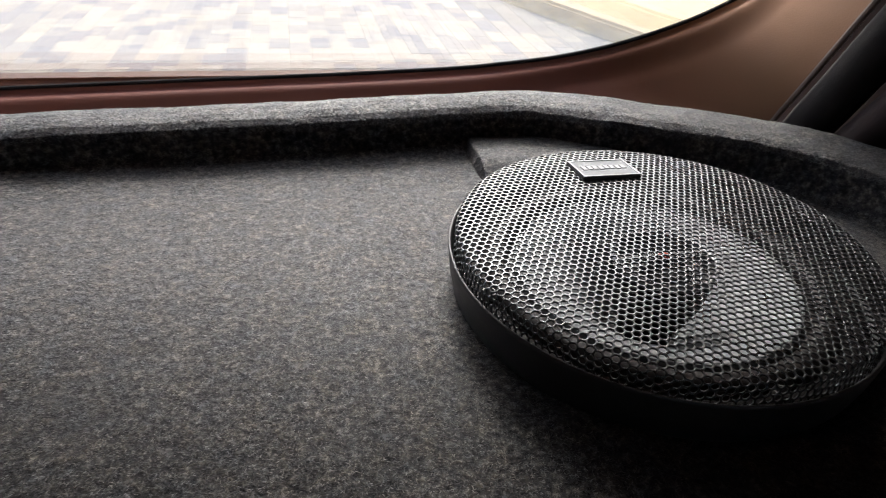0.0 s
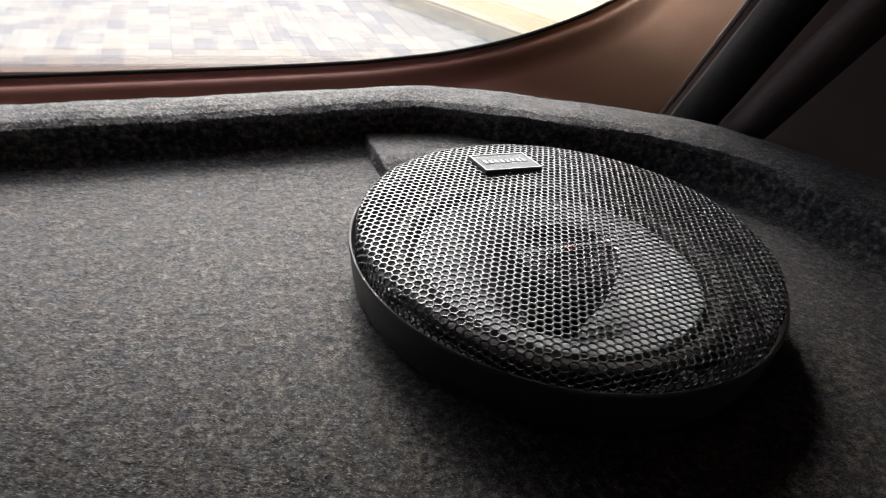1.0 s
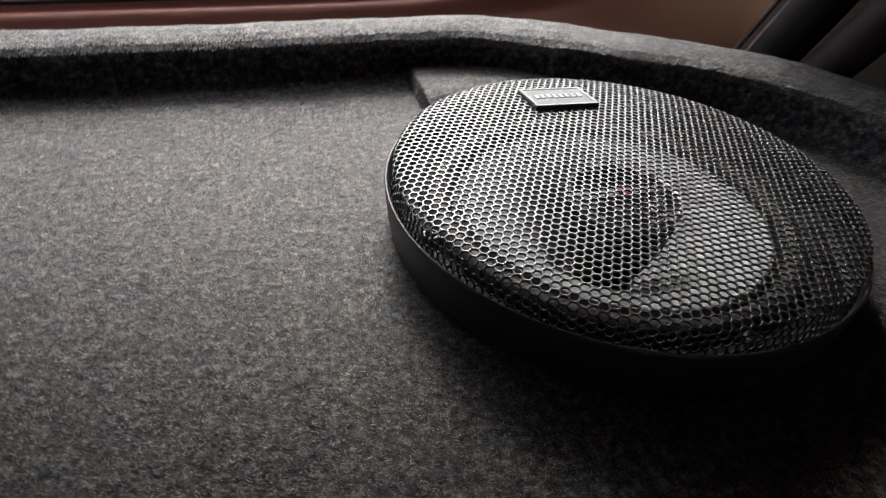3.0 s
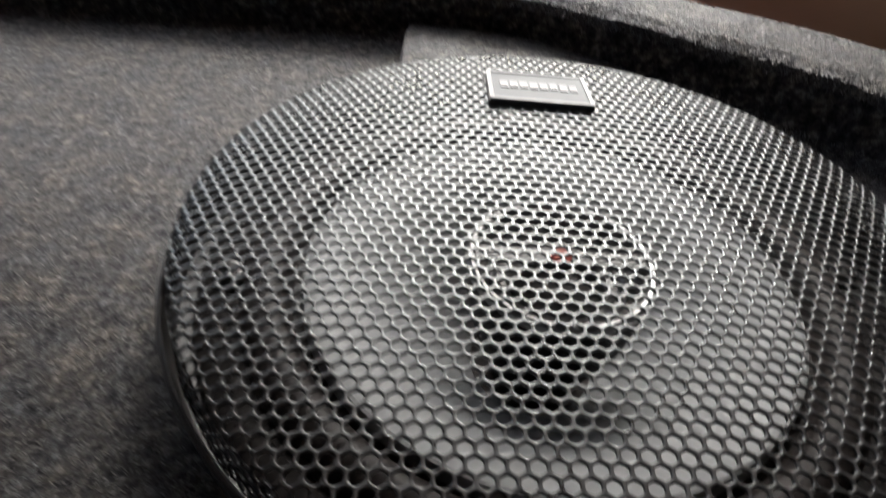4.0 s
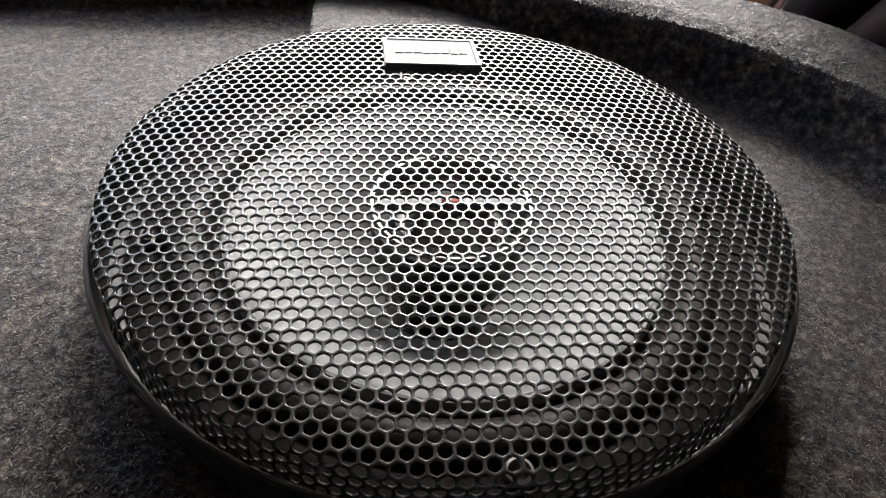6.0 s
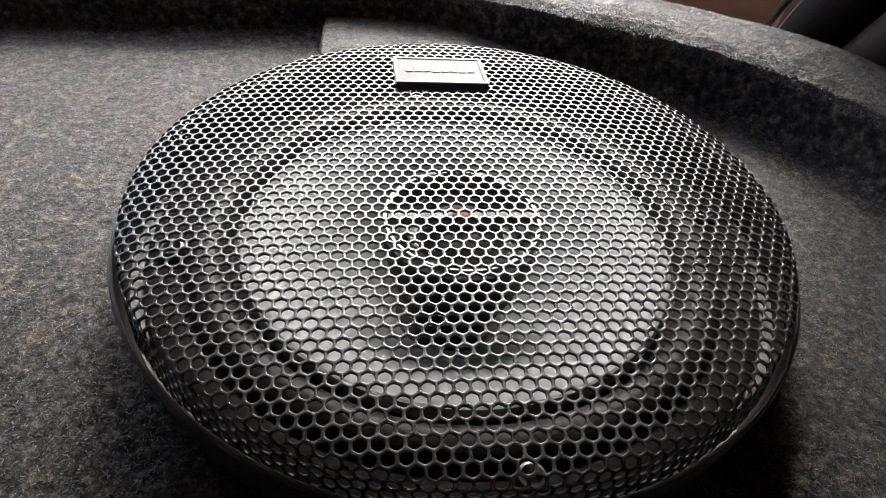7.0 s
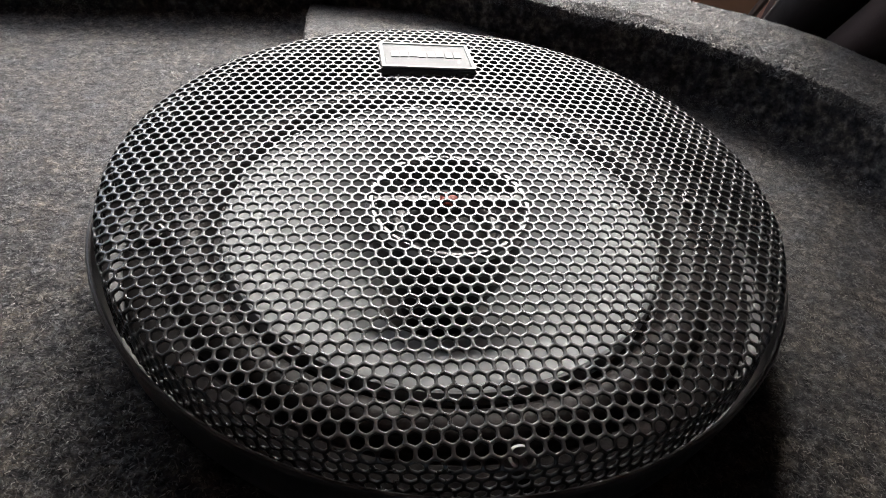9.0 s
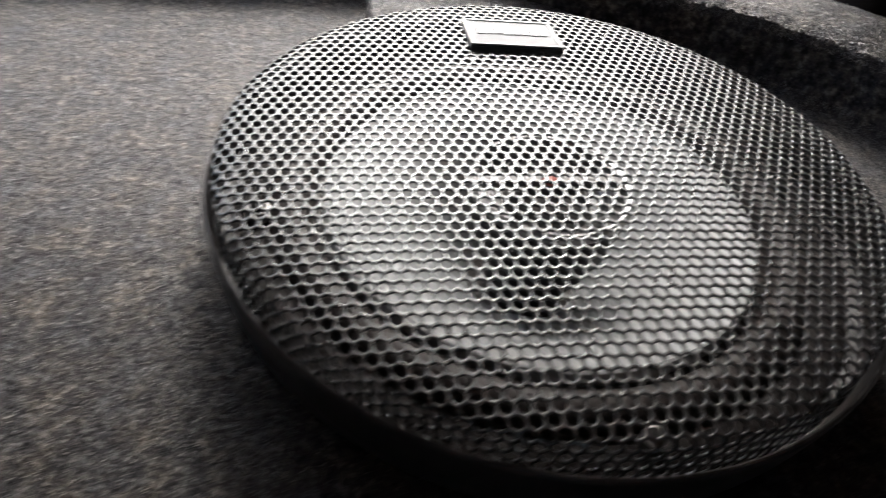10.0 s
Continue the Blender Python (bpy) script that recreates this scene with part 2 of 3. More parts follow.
def box(w, d, h, bevel=0.0, at=(0, 0, 0), segs=2, m=None):
    bm = bmesh.new()
    bmesh.ops.create_cube(bm, size=1, matrix=Matrix.Translation(at) @ Matrix.Diagonal((w, d, h, 1)))
    if bevel:
        bmesh.ops.bevel(bm, geom=bm.edges[:], offset=bevel, segments=segs, affect='EDGES')
    if m is not None:
        bm.transform(m)
    return bm


def spline(points, n):
    """n points along a Catmull-Rom curve through the given ones, evenly by parameter."""
    p = np.array(points, float)
    p = np.vstack([2 * p[0] - p[1], p, 2 * p[-1] - p[-2]])
    out = []
    for u in np.linspace(0, len(points) - 1, n):
        i = min(int(u), len(points) - 2)
        t = u - i
        a, b, c, d = p[i:i + 4]
        out.append(0.5 * (2 * b + (c - a) * t + (2 * a - 5 * b + 4 * c - d) * t * t + (3 * b - a - 3 * c + d) * t ** 3))
    return np.array(out)


def grid_faces(nu, nv, offset=0):
    return [(offset + i * nv + j, offset + i * nv + j + 1, offset + (i + 1) * nv + j + 1, offset + (i + 1) * nv + j)
            for i in range(nu - 1) for j in range(nv - 1)]


def tube(points, radius, sides=10, flat=1.0):
    """A round or flattened strip along a curve."""
    bm = bmesh.new()
    pts = [Vector(p) for p in points]
    rings = []
    for i, p in enumerate(pts):
        d = (pts[min(i + 1, len(pts) - 1)] - pts[max(i - 1, 0)]).normalized()
        a = d.cross(Vector((0, 0, 1)))
        a = a.normalized() if a.length > 1e-4 else Vector((1, 0, 0))
        b = d.cross(a)
        rings.append([bm.verts.new(p + radius * (math.cos(2 * math.pi * k / sides) * a + flat * math.sin(2 * math.pi * k / sides) * b)) for k in range(sides)])
    for r0, r1 in zip(rings, rings[1:]):
        for k in range(sides):
            bm.faces.new((r0[k], r0[(k + 1) % sides], r1[(k + 1) % sides], r1[k]))
    bm.faces.new(rings[0])
    bm.faces.new(rings[-1][::-1])
    return bm


# ---- parcel shelf: carpeted board with a raised, rounded rim along the window and the side ----
RIM = spline([(-1.16, 0.122), (-0.65, 0.134), (-0.4027, 0.1398), (-0.2506, 0.1408), (-0.2102, 0.1401), (-0.1664, 0.1402), (-0.1281, 0.1407), (-0.0931, 0.1414), (-0.06, 0.1429), (-0.0341, 0.1432),
              (-0.0119, 0.1421), (0.0075, 0.1389), (0.0277, 0.1311), (0.0466, 0.1212), (0.0646, 0.1118), (0.0821, 0.1022), (0.0985, 0.0918), (0.1133, 0.0805), (0.1266, 0.0676), (0.1387, 0.0519),
              (0.1485, 0.0328), (0.1575, 0.0075), (0.166, -0.0243), (0.174, -0.0584), (0.18, -0.0958), (0.1925, -0.2309), (0.2, -0.33)], 220)
RIM_SECTION = [(-0.014, 0.0), (-0.007, 0.0003), (-0.001, 0.0012), (0.0028, 0.004), (0.0036, 0.009), (0.0036, 0.0145), (0.0040, 0.0188), (0.0056, 0.0220), (0.0088, 0.0241),
               (0.0135, 0.0254), (0.0200, 0.0262), (0.026, 0.0259), (0.032, 0.0236), (0.036, 0.018), (0.0375, 0.010), (0.0385, 0.0), (0.039, -0.03)]
_tan = np.gradient(RIM, axis=0)
_tan /= np.linalg.norm(_tan, axis=1)[:, None]
_out = np.column_stack([-_tan[:, 1], _tan[:, 0]])


def felt_lumps(p, amount):
    return amount * (noise.noise(Vector(p) * 38) + 0.5 * noise.noise(Vector(p) * 110))


rim_v = []
for c, o in zip(RIM, _out):
    u = min(max((c[0] + 0.02) / 0.06, 0), 1)
    tilt = 0.015 * max(c[0], -0.4)
    inward = 0.001 + 0.006 * u * u * (3 - 2 * u)
    for d, z in RIM_SECTION:
        d = d - inward * min(max((0.022 - d) / 0.016, 0), 1)
        z += tilt * min(max(z / 0.02, 0), 1)
        q = (c[0] + o[0] * d, c[1] + o[1] * d, z)
        k = felt_lumps(q, 0.0012) if 0.003 < z else 0
        rim_v.append((q[0] - o[0] * k * 0.5, q[1] - o[1] * k * 0.5, z + k))
shelf_v, shelf_f = list(rim_v), grid_faces(len(RIM), len(RIM_SECTION))
# flat board: strips from the rim's foot to the front edge
base = len(shelf_v)
foot = [rim_v[i * len(RIM_SECTION)] for i in range(len(RIM))]
STRIPS = 80
for i, q in enumerate(foot):
    u = i / (len(foot) - 1)
    fx = -1.2 + 1.33 * u
    for j in range(STRIPS):
        t = j / (STRIPS - 1)
        x, y = q[0] * (1 - t) + fx * t, q[1] * (1 - t) - 0.34 * t
        shelf_v.append((x, y, 0.0 if j == 0 else felt_lumps((x, y, 0), 0.0003)))
shelf_f += grid_faces(len(foot), STRIPS, base)
# rolled front edge and underside
base = len(shelf_v)
for i in range(len(foot)):
    x, y, _ = shelf_v[len(rim_v) + i * STRIPS + STRIPS - 1]
    for d, z in ((0.0, 0.0), (-0.006, -0.002), (-0.009, -0.008), (-0.006, -0.016), (0.0, -0.018), (0.3, -0.02)):
        shelf_v.append((x, y + d, z))
shelf_f += grid_faces(len(foot), 6, base)
# the opening for the loudspeaker
def in_opening(f):
    x, y = sum(shelf_v[k][0] for k in f) / 4, sum(shelf_v[k][1] for k in f) / 4
    return math.hypot(x, y) < 0.071


shelf_f = [f for f in shelf_f if not in_opening(f)]
shelf = mesh_object("parcel_shelf", shelf_v, shelf_f, CARPET)
tagged(shelf, "grey needle-felt carpeted rear parcel shelf with a rounded raised rim", "parcel shelf", kind="structure")

# raised carpeted pad that joins the rim behind the speaker
pad_v, pad_f, PX, PY = [], [], 150, 72
for i in range(PX):
    for j in range(PY):
        x, y = -0.052 + 0.001 * i, 0.082 + 0.001 * j
        wob = felt_lumps((x, y, 0.3), 0.0008)
        side = x + 0.0430 + 0.03 * (0.128 - y) + wob
        near = (y - 0.088 - 0.35 * max(x - 0.03, 0)) / 0.030
        h = min(max(side / 0.0022, 0), 1) * min(max(near, 0), 1)
        h = h * h * (3 - 2 * h)
        pad_v.append((x, y, -0.0012 + 0.0086 * h + felt_lumps((x, y, 0), 0.0004)))
pad_f = [f for f in grid_faces(PX, PY) if max(pad_v[k][2] for k in f) > -0.0006]
pad = mesh_object("shelf_pad", pad_v, pad_f, CARPET, shelf, "raised felt-covered pad beside the rim")


def scatter_fibres(name, source, count, box_xy, seed, length=(0.0006, 0.0016), lift=0.2, lowest=-0.004, width=(0.00008, 0.00015)):
    """Thousands of tiny bent fibres over the faces of a mesh inside a stretch of the plan."""
    rs = np.random.RandomState(seed)
    me = source.data
    me.calc_loop_triangles()
    co = np.empty(len(me.vertices) * 3)
    me.vertices.foreach_get("co", co)
    co = co.reshape(-1, 3)
    tri = np.empty(len(me.loop_triangles) * 3, dtype=np.int64)
    me.loop_triangles.foreach_get("vertices", tri)
    tri = tri.reshape(-1, 3)
    a, b, c = co[tri[:, 0]], co[tri[:, 1]], co[tri[:, 2]]
    mid = (a + b + c) / 3
    nrm = np.cross(b - a, c - a)
    area = np.linalg.norm(nrm, axis=1) / 2
    x0, y0, x1, y1 = box_xy
    keep = (np.hypot(mid[:, 0], mid[:, 1]) > 0.0815) & (mid[:, 0] > x0) & (mid[:, 0] < x1) & (mid[:, 1] > y0) & (mid[:, 1] < y1) & (mid[:, 2] > lowest) & (area > 1e-10)
    a, b, c, nrm, area = a[keep], b[keep], c[keep], nrm[keep], area[keep]
    nrm = nrm / (2 * area[:, None])
    nrm[nrm[:, 2] < -0.2] *= -1
    pick = rs.choice(len(area), count, p=area / area.sum())
    u, v = rs.rand(count), rs.rand(count)
    flip = u + v > 1
    u[flip], v[flip] = 1 - u[flip], 1 - v[flip]
    p = a[pick] + u[:, None] * (b - a)[pick] + v[:, None] * (c - a)[pick]
    n = nrm[pick]
    d = rs.normal(size=(count, 3))
    d -= (d * n).sum(1)[:, None] * n
    d /= np.linalg.norm(d, axis=1)[:, None] + 1e-9
    side = np.cross(n, d)
    ln = rs.uniform(*length, count)[:, None]
    w = rs.uniform(*width, count)[:, None]
    up = (rs.rand(count) ** 1.6 * lift)[:, None]
    bend = rs.normal(0, 0.25, count)[:, None]
    q0 = p + n * 0.00005
    q1 = p + d * ln * 0.5 + side * bend * ln * 0.5 + n * (0.0002 + up * ln * 0.6)
    q2 = p + d * ln + n * (0.0002 + up * ln * 0.8)
    verts = np.stack([q0 - side * w, q0 + side * w, q1 + side * w, q1 - side * w, q2], 1).reshape(-1, 3)
    k = np.arange(count)[:, None] * 5
    loops = (k + np.array([0, 1, 2, 3, 3, 2, 4])).ravel()
    starts = (np.arange(count)[:, None] * 7 + np.array([0, 4])).ravel()
    fm = bpy.data.meshes.new(name)
    fm.vertices.add(len(verts))
    fm.vertices.foreach_set("co", verts.ravel())
    fm.loops.add(len(loops))
    fm.loops.foreach_set("vertex_index", loops)
    fm.polygons.add(len(starts))
    fm.polygons.foreach_set("loop_start", starts)
    fm.update(calc_edges=True)
    fm.materials.append(FIBRE)
    return tagged(new(name, fm), "loose grey felt fibres covering the carpeted shelf", "carpet fibres", kind="stuff")


# ---- rear window, tailgate sill and pillar ----
GLASS_EDGE = spline([(-1.2164, 0.2479, -0.0175), (-0.6173, 0.2271, 0.0065), (-0.3006, 0.2146, 0.0188), (-0.1757, 0.2097, 0.0233), (-0.1088, 0.2071, 0.0256), (-0.0379, 0.2042, 0.0289),
                     (-0.0014, 0.2023, 0.0322), (0.034, 0.1995, 0.037), (0.0699, 0.1956, 0.0455), (0.1048, 0.1901, 0.0583), (0.1317, 0.1849, 0.0719),
                     (0.1516, 0.179, 0.0875), (0.1596, 0.1694, 0.1127), (0.1414, 0.1552, 0.1541), (0.0815, 0.1309, 0.2172), (-0.0177, 0.0927, 0.2991)], 120)
PILLAR_EDGE = [(0.1545, 0.1476, -0.0153), (0.1545, 0.1347, 0.0147), (0.155, 0.1198, 0.0446), (0.1552, 0.105, 0.0746), (0.1556, 0.0901, 0.1046), (0.157, 0.0398, 0.2044), (0.158, -0.0525, 0.3641), (0.1567, -0.1347, 0.5038)]

seal = part("window_seal", tube([(p[0], p[1] + 0.001, p[2] - 0.0004) for p in GLASS_EDGE], 0.0014, 8), SEAL)
tagged(seal, "thin black rubber seal round the rear window", "window seal", kind="structure")

# body trim: one skin from the window's edge, over a soft bead, down behind the rim and out to the side
INNER = spline([(-1.2102, 0.1887, -0.0463), (-0.611, 0.1679, -0.0284), (-0.2944, 0.1556, -0.0189), (-0.1695, 0.1509, -0.0151), (-0.1027, 0.1489, -0.0131), (-0.0318, 0.1474, -0.011),
                (0.0276, 0.1508, -0.0092), (0.0874, 0.1502, -0.0074), (0.1345, 0.1487, -0.0059), (0.1545, 0.1347, 0.0147), (0.155, 0.1198, 0.0446),
                (0.1552, 0.105, 0.0746), (0.1556, 0.0901, 0.1046), (0.1563, 0.0603, 0.1645), (0.158, -0.0217, 0.3042), (0.1567, -0.1347, 0.5038)], 120)
trim_v = []
NV = 34
for a, b in zip(GLASS_EDGE, INNER):
    d = b - a
    far_off = np.linalg.norm(d)
    d = d / far_off
    n = np.cross(np.array((1.0, 0.35, 0.0)), d)
    n = n / np.linalg.norm(n)
    n = n if n[2] - n[1] > 0 else -n
    for j in range(NV):
        t = (j / (NV - 1)) ** 1.8
        q = a + d * far_off * t
        s_ = far_off * t
        lift = -0.0028 * math.exp(-((s_ - 0.003) / 0.0022) ** 2) + 0.0022 * math.exp(-((s_ - 0.0095) / 0.004) ** 2) - 0.006 * math.sin(math.pi * min(t * 1.15, 1)) - 0.0022 * math.exp(-((s_ - 0.021) / 0.006) ** 2)
        trim_v.append(q + n * lift)
trim = mesh_object("trim_tailgate", trim_v, grid_faces(len(GLASS_EDGE), NV), TRIM_FADE)
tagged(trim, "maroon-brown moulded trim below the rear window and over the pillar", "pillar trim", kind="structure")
edge = part("trim_edge", tube(spline(PILLAR_EDGE, 40), 0.0018, 8), TRIM_EDGE)
tagged(edge, "pale thin edge of the pillar trim", "trim", kind="structure")
wseal = part("door_seal", tube([(p[0] + 0.011, p[1] - 0.016, p[2]) for p in spline(PILLAR_EDGE, 40)], 0.0135, 14), SEAL)
tagged(wseal, "thick black rubber door seal", "door seal", kind="structure")
seal2 = part("door_frame_lip", tube([(p[0] + 0.016, p[1] - 0.045 - 0.1 * max(p[2], 0), p[2]) for p in spline(PILLAR_EDGE, 40)], 0.012, 14), PANEL_DARK)
tagged(seal2, "dark moulded lip of the door frame", "door frame", kind="structure")

TURN = pose(0, 0, 0, 0, 0, 5.1)
# dark side trim, then the unseen walls, roof and floor that close the cabin
sp = []
for i, y in enumerate(np.linspace(0.16, -1.4, 40)):
    for z in np.linspace(-0.86, 0.55, 36):
        sp.append((0.196 + 0.012 * math.sin(z * 14 + y * 6) * math.exp(-((z - 0.1) / 0.2) ** 2), y, z))
side = mesh_object("wall_side_trim", sp, grid_faces(40, 36), PANEL_DARK)
side.matrix_world = TURN
tagged(side, "dark brown side trim of the car's cabin", "side trim", kind="structure")
# unseen panel, set closer than a cabin's width to block skylight
far = part("wall_far_light_block", box(0.03, 1.9, 1.2, 0.01, (-0.62, -0.55, -0.27)), PANEL_DARK)
far.matrix_world = TURN
tagged(far, "unseen dark brown panel added to block light from the far side", "side trim", kind="structure")
# unseen low roof, a warm reflector over the shelf
roof = part("ceiling", box(1.7, 1.9, 0.03, 0.01, (-0.5, -0.80, 0.300), m=pose(0, 0, 0, 0, 0, -7.4)), HEADLINER_BOUNCE)
roof.matrix_world = TURN
tagged(roof, "unseen pale roof lining added to bounce warm light", "roof lining", kind="structure")
# unseen header, lowered and tilted to hold light off the shelf's left
header = part("light_cutting_header", box(1.7, 0.03, 0.26, 0.008, (-0.5, 0.150, 0.322), m=pose(0, 0, 0, 0, -10, -7.4)), HEADLINER_BOUNCE)
header.matrix_world = TURN
tagged(header, "unseen tilted header added to cut light on the left", "window header", kind="structure")
# unseen front wall; the gap above it is added for sky fill
front = part("wall_front", box(1.5, 0.03, 0.92, 0.01, (-0.5, -1.45, -0.41)), CABIN_BOUNCE)
front.matrix_world = TURN
tagged(front, "unseen cabin front, kept low so fill light enters above it", "cabin front", kind="structure")
cabin_floor = part("floor", box(1.5, 1.9, 0.03, 0.01, (-0.5, -0.55, -0.52)), CABIN_BOUNCE)
cabin_floor.matrix_world = TURN
tagged(cabin_floor, "unseen cabin floor in pale cloth that bounces warm light", "floor", kind="structure")
tail = part("wall_tailgate", box(1.5, 0.03, 0.87, 0.008, (-0.5, 0.30, -0.435), m=pose(0, 0, 0, 0, 0, -7.4)), MAROON)
tail.matrix_world = TURN
tagged(tail, "maroon painted inner skin of the tailgate", "tailgate", kind="structure")

# the pane itself
pts = [(-1.2164, 0.2479, -0.0175), (0.1821, 0.1924, 0.0365), (0.1786, 0.1484, 0.2501), (-1.2199, 0.2039, 0.2082)]
bm = bmesh.new()
vs = [bm.verts.new(p) for p in pts]
bm.faces.new(vs)
r = bmesh.ops.solidify(bm, geom=bm.faces[:], thickness=0.003)
pane = part("window_1", bm, GLASS, smooth=False)
pane.visible_shadow = False
tagged(pane, "clear sloping rear window pane", "window", kind="structure")

# ---- outside ground ----
gv = [(-60, -60, -0.8716), (60, -60, -0.8716), (60, 90, -0.8716), (-60, 90, -0.8716)]
ground = mesh_object("ground", gv, [(0, 1, 2, 3)], JOINT_SAND, smooth=False)
tagged(ground, "pale sandy ground paved with small concrete blocks", "ground", kind="structure")

# ---- the loudspeaker ----
MESH_R, MESH_Z, SHOULDER, CROWN, CORNER = 0.0833, 0.0213, 0.0057, 0.0020, 12.5
PITCH = 0.003144
ROW = PITCH * 0.8615
HOLE_X, HOLE_Y = -0.00129, -0.01519


def dome_profile():
    """Radius and height from the crown over the tight shoulder and down the skirt behind the lip."""
    u = np.concatenate([np.linspace(0, 0.9, 200), np.linspace(0.9, 1, 800)[1:]])
    r, z = u * MESH_R, MESH_Z + SHOULDER * np.maximum(1 - u ** CORNER, 0) ** (1.6 / CORNER) + CROWN * (1 - u * u)
    return np.append(r, MESH_R + 0.0006), np.append(z, MESH_Z - 0.0062)


speaker = thing("car_speaker", "round black coaxial car loudspeaker set on the carpeted shelf", "loudspeaker")
part("mounting_ring", lathe([(0.0795, 0.0), (0.0822, 0.0), (0.0832, 0.0016), (0.0846, 0.0078), (0.0855, 0.0142), (0.0859, 0.0176), (0.0860, 0.0188), (0.0857, 0.0194),
                             (0.0853, 0.0195), (0.0849, 0.0192), (0.0846, 0.0182), (0.0843, 0.0126), (0.0836, 0.0085), (0.0795, 0.007)], 180, closed=True),
     PLASTIC_BLACK, speaker, "black plastic mounting ring")


def build_grille():
    """Perforated steel sheet pressed into a shallow dome: one rim of metal round every hexagonal hole."""
    rr, zz = dome_profile()
    arc = np.concatenate([[0], np.cumsum(np.hypot(np.diff(rr), np.diff(zz)))])
    limit = arc[-1]
    NC = 12
    ang = math.pi / 2 + np.arange(NC) * 2 * math.pi / NC
    outer = np.zeros((NC, 2))
    for k in range(NC):
        # corners at even steps, middles of the sides at odd ones
        if k % 2 == 0:
            outer[k] = (PITCH / math.sqrt(3) * math.cos(ang[k]), PITCH / math.sqrt(3) * math.sin(ang[k]) * 0.8615 / 0.866)
    for k in range(1, NC, 2):
        outer[k] = (outer[k - 1] + outer[(k + 1) % NC]) / 2
    hole = outer * 0.785
    corner = hole.copy()
    corner[0::2] *= 0.93
    centres = []
    for j in range(-40, 41):
        y = j * ROW + HOLE_Y
        for i in range(-40, 41):
            x = (i + 0.5 * (j % 2)) * PITCH + HOLE_X
            if math.hypot(x, y) < limit - PITCH * 0.15:
                centres.append((x, y))
    cen = np.array(centres)
    T = 0.0006
    layers = [(outer, 0.0), (hole * 1.08, -0.00001), (corner * 1.05, -0.00006), (corner * 1.012, -0.00014), (corner, -0.00026), (corner * 1.02, -T), (outer, -T)]
    verts = []
    for shape, depth in layers:
        p = cen[:, None, :] + shape[None]
        s = np.minimum(np.hypot(p[..., 0], p[..., 1]), limit)
        a = np.arctan2(p[..., 1], p[..., 0])
        r = np.interp(s, arc, rr)
        z = np.interp(s, arc, zz)
        ds = 2e-4
        r2, z2 = np.interp(np.minimum(s + ds, limit), arc, rr), np.interp(np.minimum(s + ds, limit), arc, zz)
        r1, z1 = np.interp(np.maximum(s - ds, 0), arc, rr), np.interp(np.maximum(s - ds, 0), arc, zz)
        tr, tz = r2 - r1, z2 - z1
        ln = np.hypot(tr, tz) + 1e-12
        nr, nz = -tz / ln, tr / ln
        r, z = r + nr * depth, z + nz * depth
        verts.append(np.stack([r * np.cos(a), r * np.sin(a), z], -1))
    V = np.stack(verts, 1)
    nc, nl = V.shape[0], V.shape[1]
    base = np.arange(nc)[:, None, None, None] * nl * NC
    lay = np.arange(nl - 1)[None, :, None, None] * NC
    k = np.arange(NC)
    quad = np.stack([k, (k + 1) % NC, (k + 1) % NC + NC, k + NC], -1)[None, None]
    F = (base + lay + quad).reshape(-1, 4)
    me = bpy.data.meshes.new("grille")
    V = V.reshape(-1, 3)
    me.vertices.add(len(V))
    me.vertices.foreach_set("co", V.ravel())
    me.loops.add(F.size)
    me.loops.foreach_set("vertex_index", F.ravel())
    me.polygons.add(len(F))
    me.polygons.foreach_set("loop_start", np.arange(len(F)) * 4)
    me.polygons.foreach_set("use_smooth", np.ones(len(F), dtype=bool))
    me.update(calc_edges=True)
    me.materials.append(STEEL_BLACK)
    ob = new("grille", me)
    ob.parent = speaker
    return tagged(ob, "domed black steel grille with hexagonal holes")


build_grille()

# badge
badge_m = pose(-0.0009, 0.0556, 0.0291, -4.4, 0.8, 0.6)
badge = part("badge", box(0.0290, 0.0198, 0.0022, 0.0004, (0, 0, -0.0010), m=badge_m), PLASTIC_BLACK, speaker, "pale rectangular maker's plate")
bm = bmesh.new()
ow, od, fw = 0.0143, 0.0097, 0.0011
rings = []
for w, d, z in ((ow, od, 0.0001), (ow, od, 0.0006), (ow - fw, od - fw, 0.0006), (ow - fw - 0.0002, od - fw - 0.0002, 0.0003)):
    rings.append([bm.verts.new(badge_m @ Vector((sx * w, sy * d, z))) for sx, sy in ((-1, -1), (1, -1), (1, 1), (-1, 1))])
for a, b in zip(rings, rings[1:]):
    for k in range(4):
        bm.faces.new((a[k], a[(k + 1) % 4], b[(k + 1) % 4], b[k]))
part("badge_frame", bm, BADGE_MARK, badge, "pale raised frame", smooth=False)
part("badge_face", box(0.0286 - 2 * fw, 0.0194 - 2 * fw, 0.0006, 0.0, (0, 0, 0.0), m=badge_m), BADGE_GREY, badge, "grey plate face", smooth=False)
block = None
for k in range(8):
    x = -0.0098 + k * 0.0028
    if block is None:
        block = part("mark_block", box(0.0023, 0.0042, 0.0004, 0.00012, (0, 0, 0)), BADGE_MARK, badge, "small raised silver block", smooth=False)
        piece = block
    else:
        piece = new("mark_block", block.data)
        piece.parent = badge
    piece.matrix_basis = badge_m @ pose(x, 0.0002 + 0.0002 * (k % 3), 0.0004)

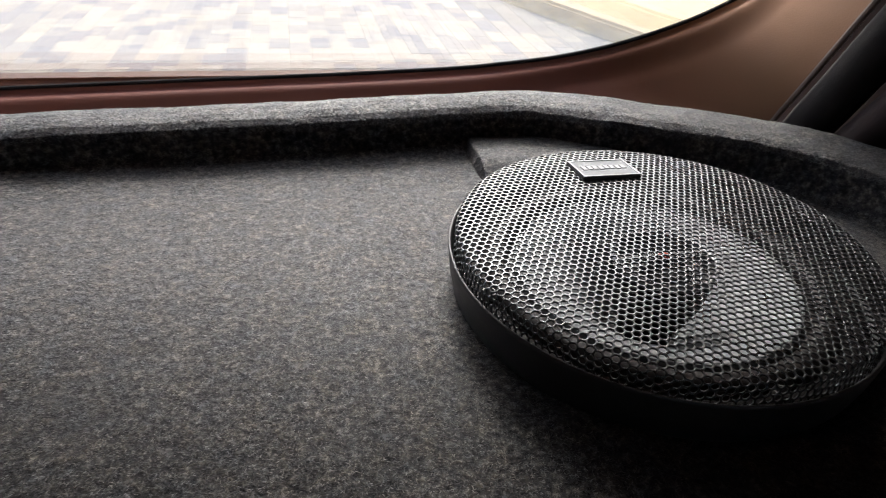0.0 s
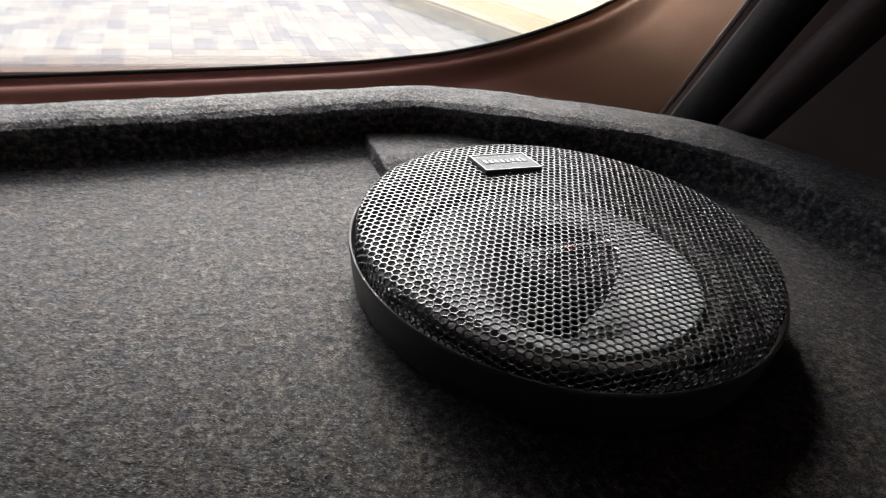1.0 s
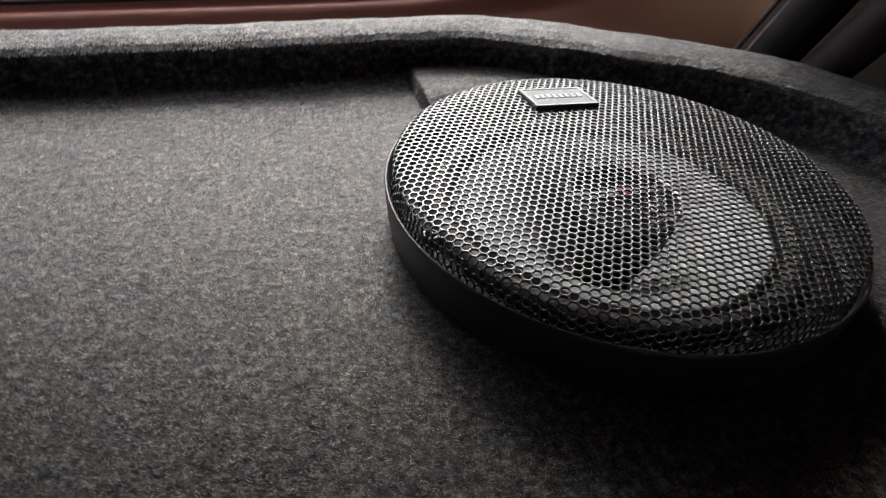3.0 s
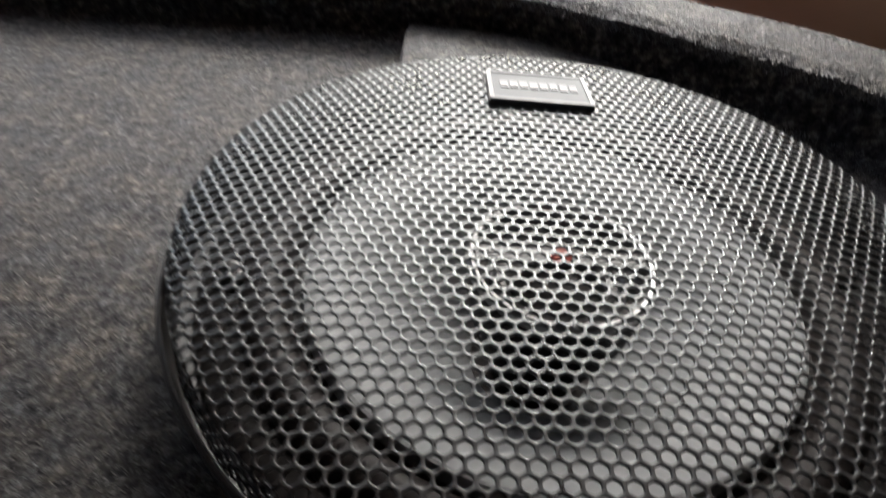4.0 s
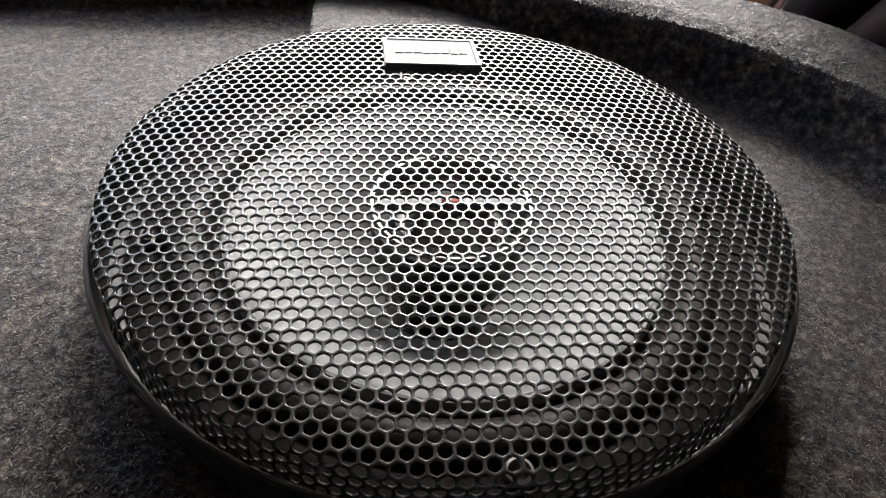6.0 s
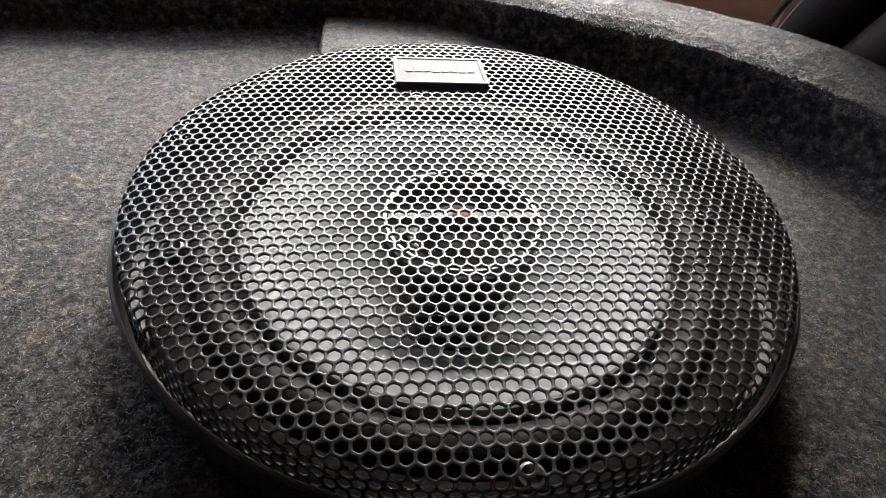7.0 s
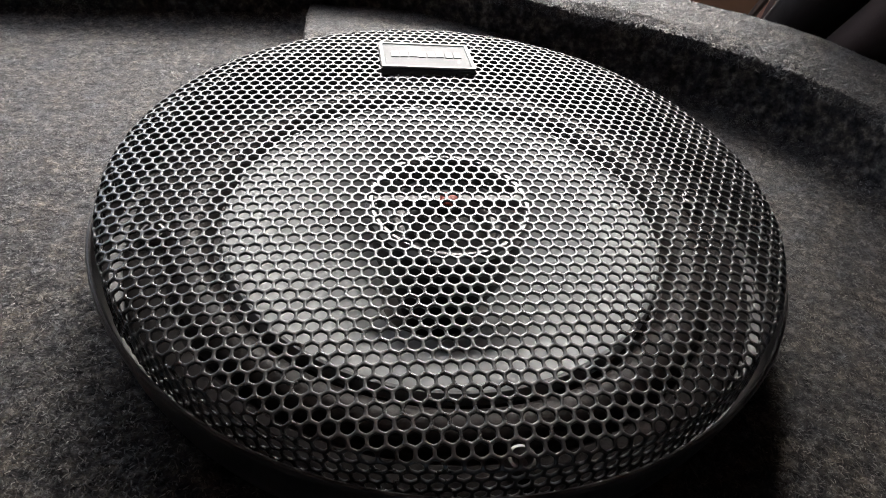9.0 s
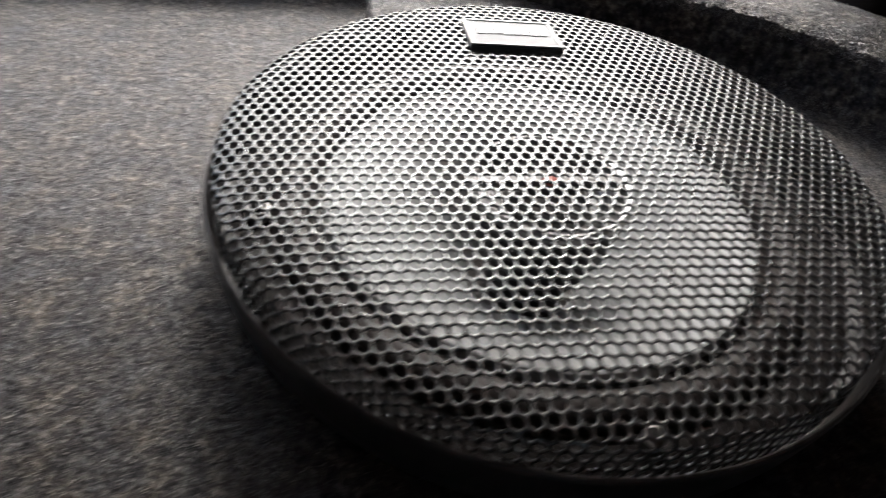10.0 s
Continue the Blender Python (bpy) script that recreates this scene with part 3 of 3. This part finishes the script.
# driver under the grille
part("basket", lathe([(0.0805, 0.0), (0.0805, 0.0085), (0.079, 0.0092), (0.0735, 0.0092), (0.0722, 0.0078), (0.0705, 0.0072), (0.0695, 0.0), (0.062, -0.024)], 128), BASKET_BLACK, speaker, "black pressed steel basket rim")
roll = [(0.0658 + 0.0050 * math.cos(a), 0.0082 + 0.0044 * math.sin(a)) for a in np.linspace(0, math.pi, 18)]
part("surround", lathe([(0.0718, 0.0076)] + roll + [(0.0600, 0.0064), (0.0578, 0.0066)], 128), RUBBER, speaker, "black rubber roll surround")
part("cone", lathe([(0.0582, 0.0060), (0.0580, 0.0094), (0.0576, 0.0102), (0.0569, 0.0103), (0.0563, 0.0097), (0.053, 0.0085), (0.049, 0.0068), (0.044, 0.0044), (0.039, 0.0015), (0.034, -0.0021), (0.029, -0.0064), (0.024, -0.0116), (0.019, -0.0179), (0.0148, -0.0245)], 128), CONE, speaker, "silver-grey loudspeaker cone")
part("dust_cap", lathe([(0.0165, -0.0225), (0.0150, -0.0222), (0.0118, -0.0205), (0.0100, -0.0200)], 64), RUBBER, speaker, "black collar round the centre post")
TW = pose(0.0003, -0.0039, 0.0019) @ Matrix.Diagonal((0.955, 0.955, 1, 1))
tweeter = part("tweeter", lathe([(0.0112, -0.024), (0.0138, -0.0150), (0.0172, -0.0075), (0.0200, 0.0000), (0.0213, 0.0070), (0.0218, 0.0118), (0.0220, 0.0148), (0.0215, 0.0160), (0.0204, 0.0160)], 96), BASKET_BLACK, speaker, "black tapering tweeter pod on a centre post")
tweeter.matrix_basis = TW
part("tweeter_dish", lathe([(0.0206, 0.0160), (0.0192, 0.0132), (0.0165, 0.0108), (0.0125, 0.0098), (0.0, 0.0094)], 96), DISH_DARK, tweeter, "dark dished inner wall")
part("tweeter_ring", lathe([(0.0220, 0.0140), (0.0226, 0.0149), (0.0224, 0.0162), (0.0216, 0.0169), (0.0207, 0.0167), (0.0203, 0.0158)], 96), CHROME, tweeter, "bright chrome ring")
part("inner_ring", lathe([(0.0170, 0.0108), (0.0166, 0.0124), (0.0156, 0.0128), (0.0148, 0.0120), (0.0146, 0.0104)], 96), CHROME, tweeter, "thin chrome inner ring")
part("tweeter_dome", lathe([(0.0125, 0.0096), (0.0112, 0.0122), (0.0085, 0.0139), (0.004, 0.0149), (0.0, 0.0152)], 64), DISH_DARK, tweeter, "black dome")
part("tweeter_bar", box(0.0405, 0.0050, 0.0020, 0.0007, (0, 0.0008, 0.0162)), TWEETER_GREY, tweeter, "grey bar across the tweeter")
part("emblem", lathe([(0.0025, 0.0170), (0.0025, 0.0177), (0.0021, 0.0180), (0.0, 0.0181)], 32), RED, tweeter, "small red emblem").location = (-0.0003, 0.0, 0.0)


def screw(angle):
    s = part("screw", lathe([(0.0030, 0.0088), (0.0031, 0.0108), (0.0028, 0.0117), (0.0022, 0.0118), (0.0018, 0.0109), (0.0014, 0.0096), (0.0, 0.0094)], 24), ZINC, speaker, "small zinc-plated screw")
    s.matrix_basis = pose(0.0738 * math.cos(angle), 0.0738 * math.sin(angle), 0)
    return s


for q in range(4):
    screw(math.radians(-85.1 + 90 * q))

scatter_fibres("carpet_fibres", shelf, 640000, (-0.36, -0.2, 0.22, 0.26), 3)
scatter_fibres("rim_fuzz", shelf, 80000, (-0.36, -0.2, 0.22, 0.26), 8, (0.0008, 0.0020), 0.35, 0.018, (0.00010, 0.00021))
scatter_fibres("pad_fibres", pad, 34000, (-0.1, 0.0, 0.1, 0.2), 4)

# ---- outside: yellow kerb and block paving ----
kerb_dir = math.degrees(math.atan2(1.6, -0.33))
kerb = part("kerb", box(3.4, 1.6, 0.16, 0.02, (0, -0.81, 0)), KERB_YELLOW)
kerb.matrix_world = TURN @ pose(2.34, 3.9, -0.84, 0, 0, kerb_dir)
tagged(kerb, "faded yellow painted concrete kerb beside the paving", "kerb")

BLOCK = box(0.1092, 0.2192, 0.05, 0.0015, segs=1)
block_mesh = bpy.data.meshes.new("paver")
BLOCK.to_mesh(block_mesh)
BLOCK.free()
block_mesh.materials.append(PAVING)
rest_v, rest_f = [], []
bv = [tuple(v.co) for v in block_mesh.vertices]
bf = [tuple(p.vertices) for p in block_mesh.polygons]
made = 0
rs = random.Random(5)
for j in range(-28, 34):
    for i in range(-44, 60):
        x, y = 0.11 * i, 1.2 + 0.22 * (j + 0.5 * (i % 2))
        u, w = x * math.cos(0.12) + y * math.sin(0.12), -x * math.sin(0.12) + y * math.cos(0.12)
        if u > 2.3 + 0.33 / 1.6 * (3.9 - w) - 0.3:
            continue
        dz = rs.uniform(-0.0006, 0.0006)
        near = -1.15 < u < 2.1 and 2.65 < w < 4.6
        if near and made < 300:
            p = new("paver", block_mesh)
            p.parent = ground
            p.matrix_basis = TURN @ pose(u, w, -0.895 + dz, 0, 0, math.degrees(-0.12))
            made += 1
        else:
            k = len(rest_v)
            c, q = math.cos(-0.12), math.sin(-0.12)
            rest_v += [(u + c * vx - q * vy, w + q * vx + c * vy, vz - 0.895 + dz) for vx, vy, vz in bv]
            rest_f += [tuple(k + n for n in f) for f in bf]
rest = mesh_object("paving_beyond", rest_v, rest_f, PAVING, ground, smooth=False)
rest.matrix_basis = TURN
tagged(rest, "pale concrete block paving", kind="stuff")
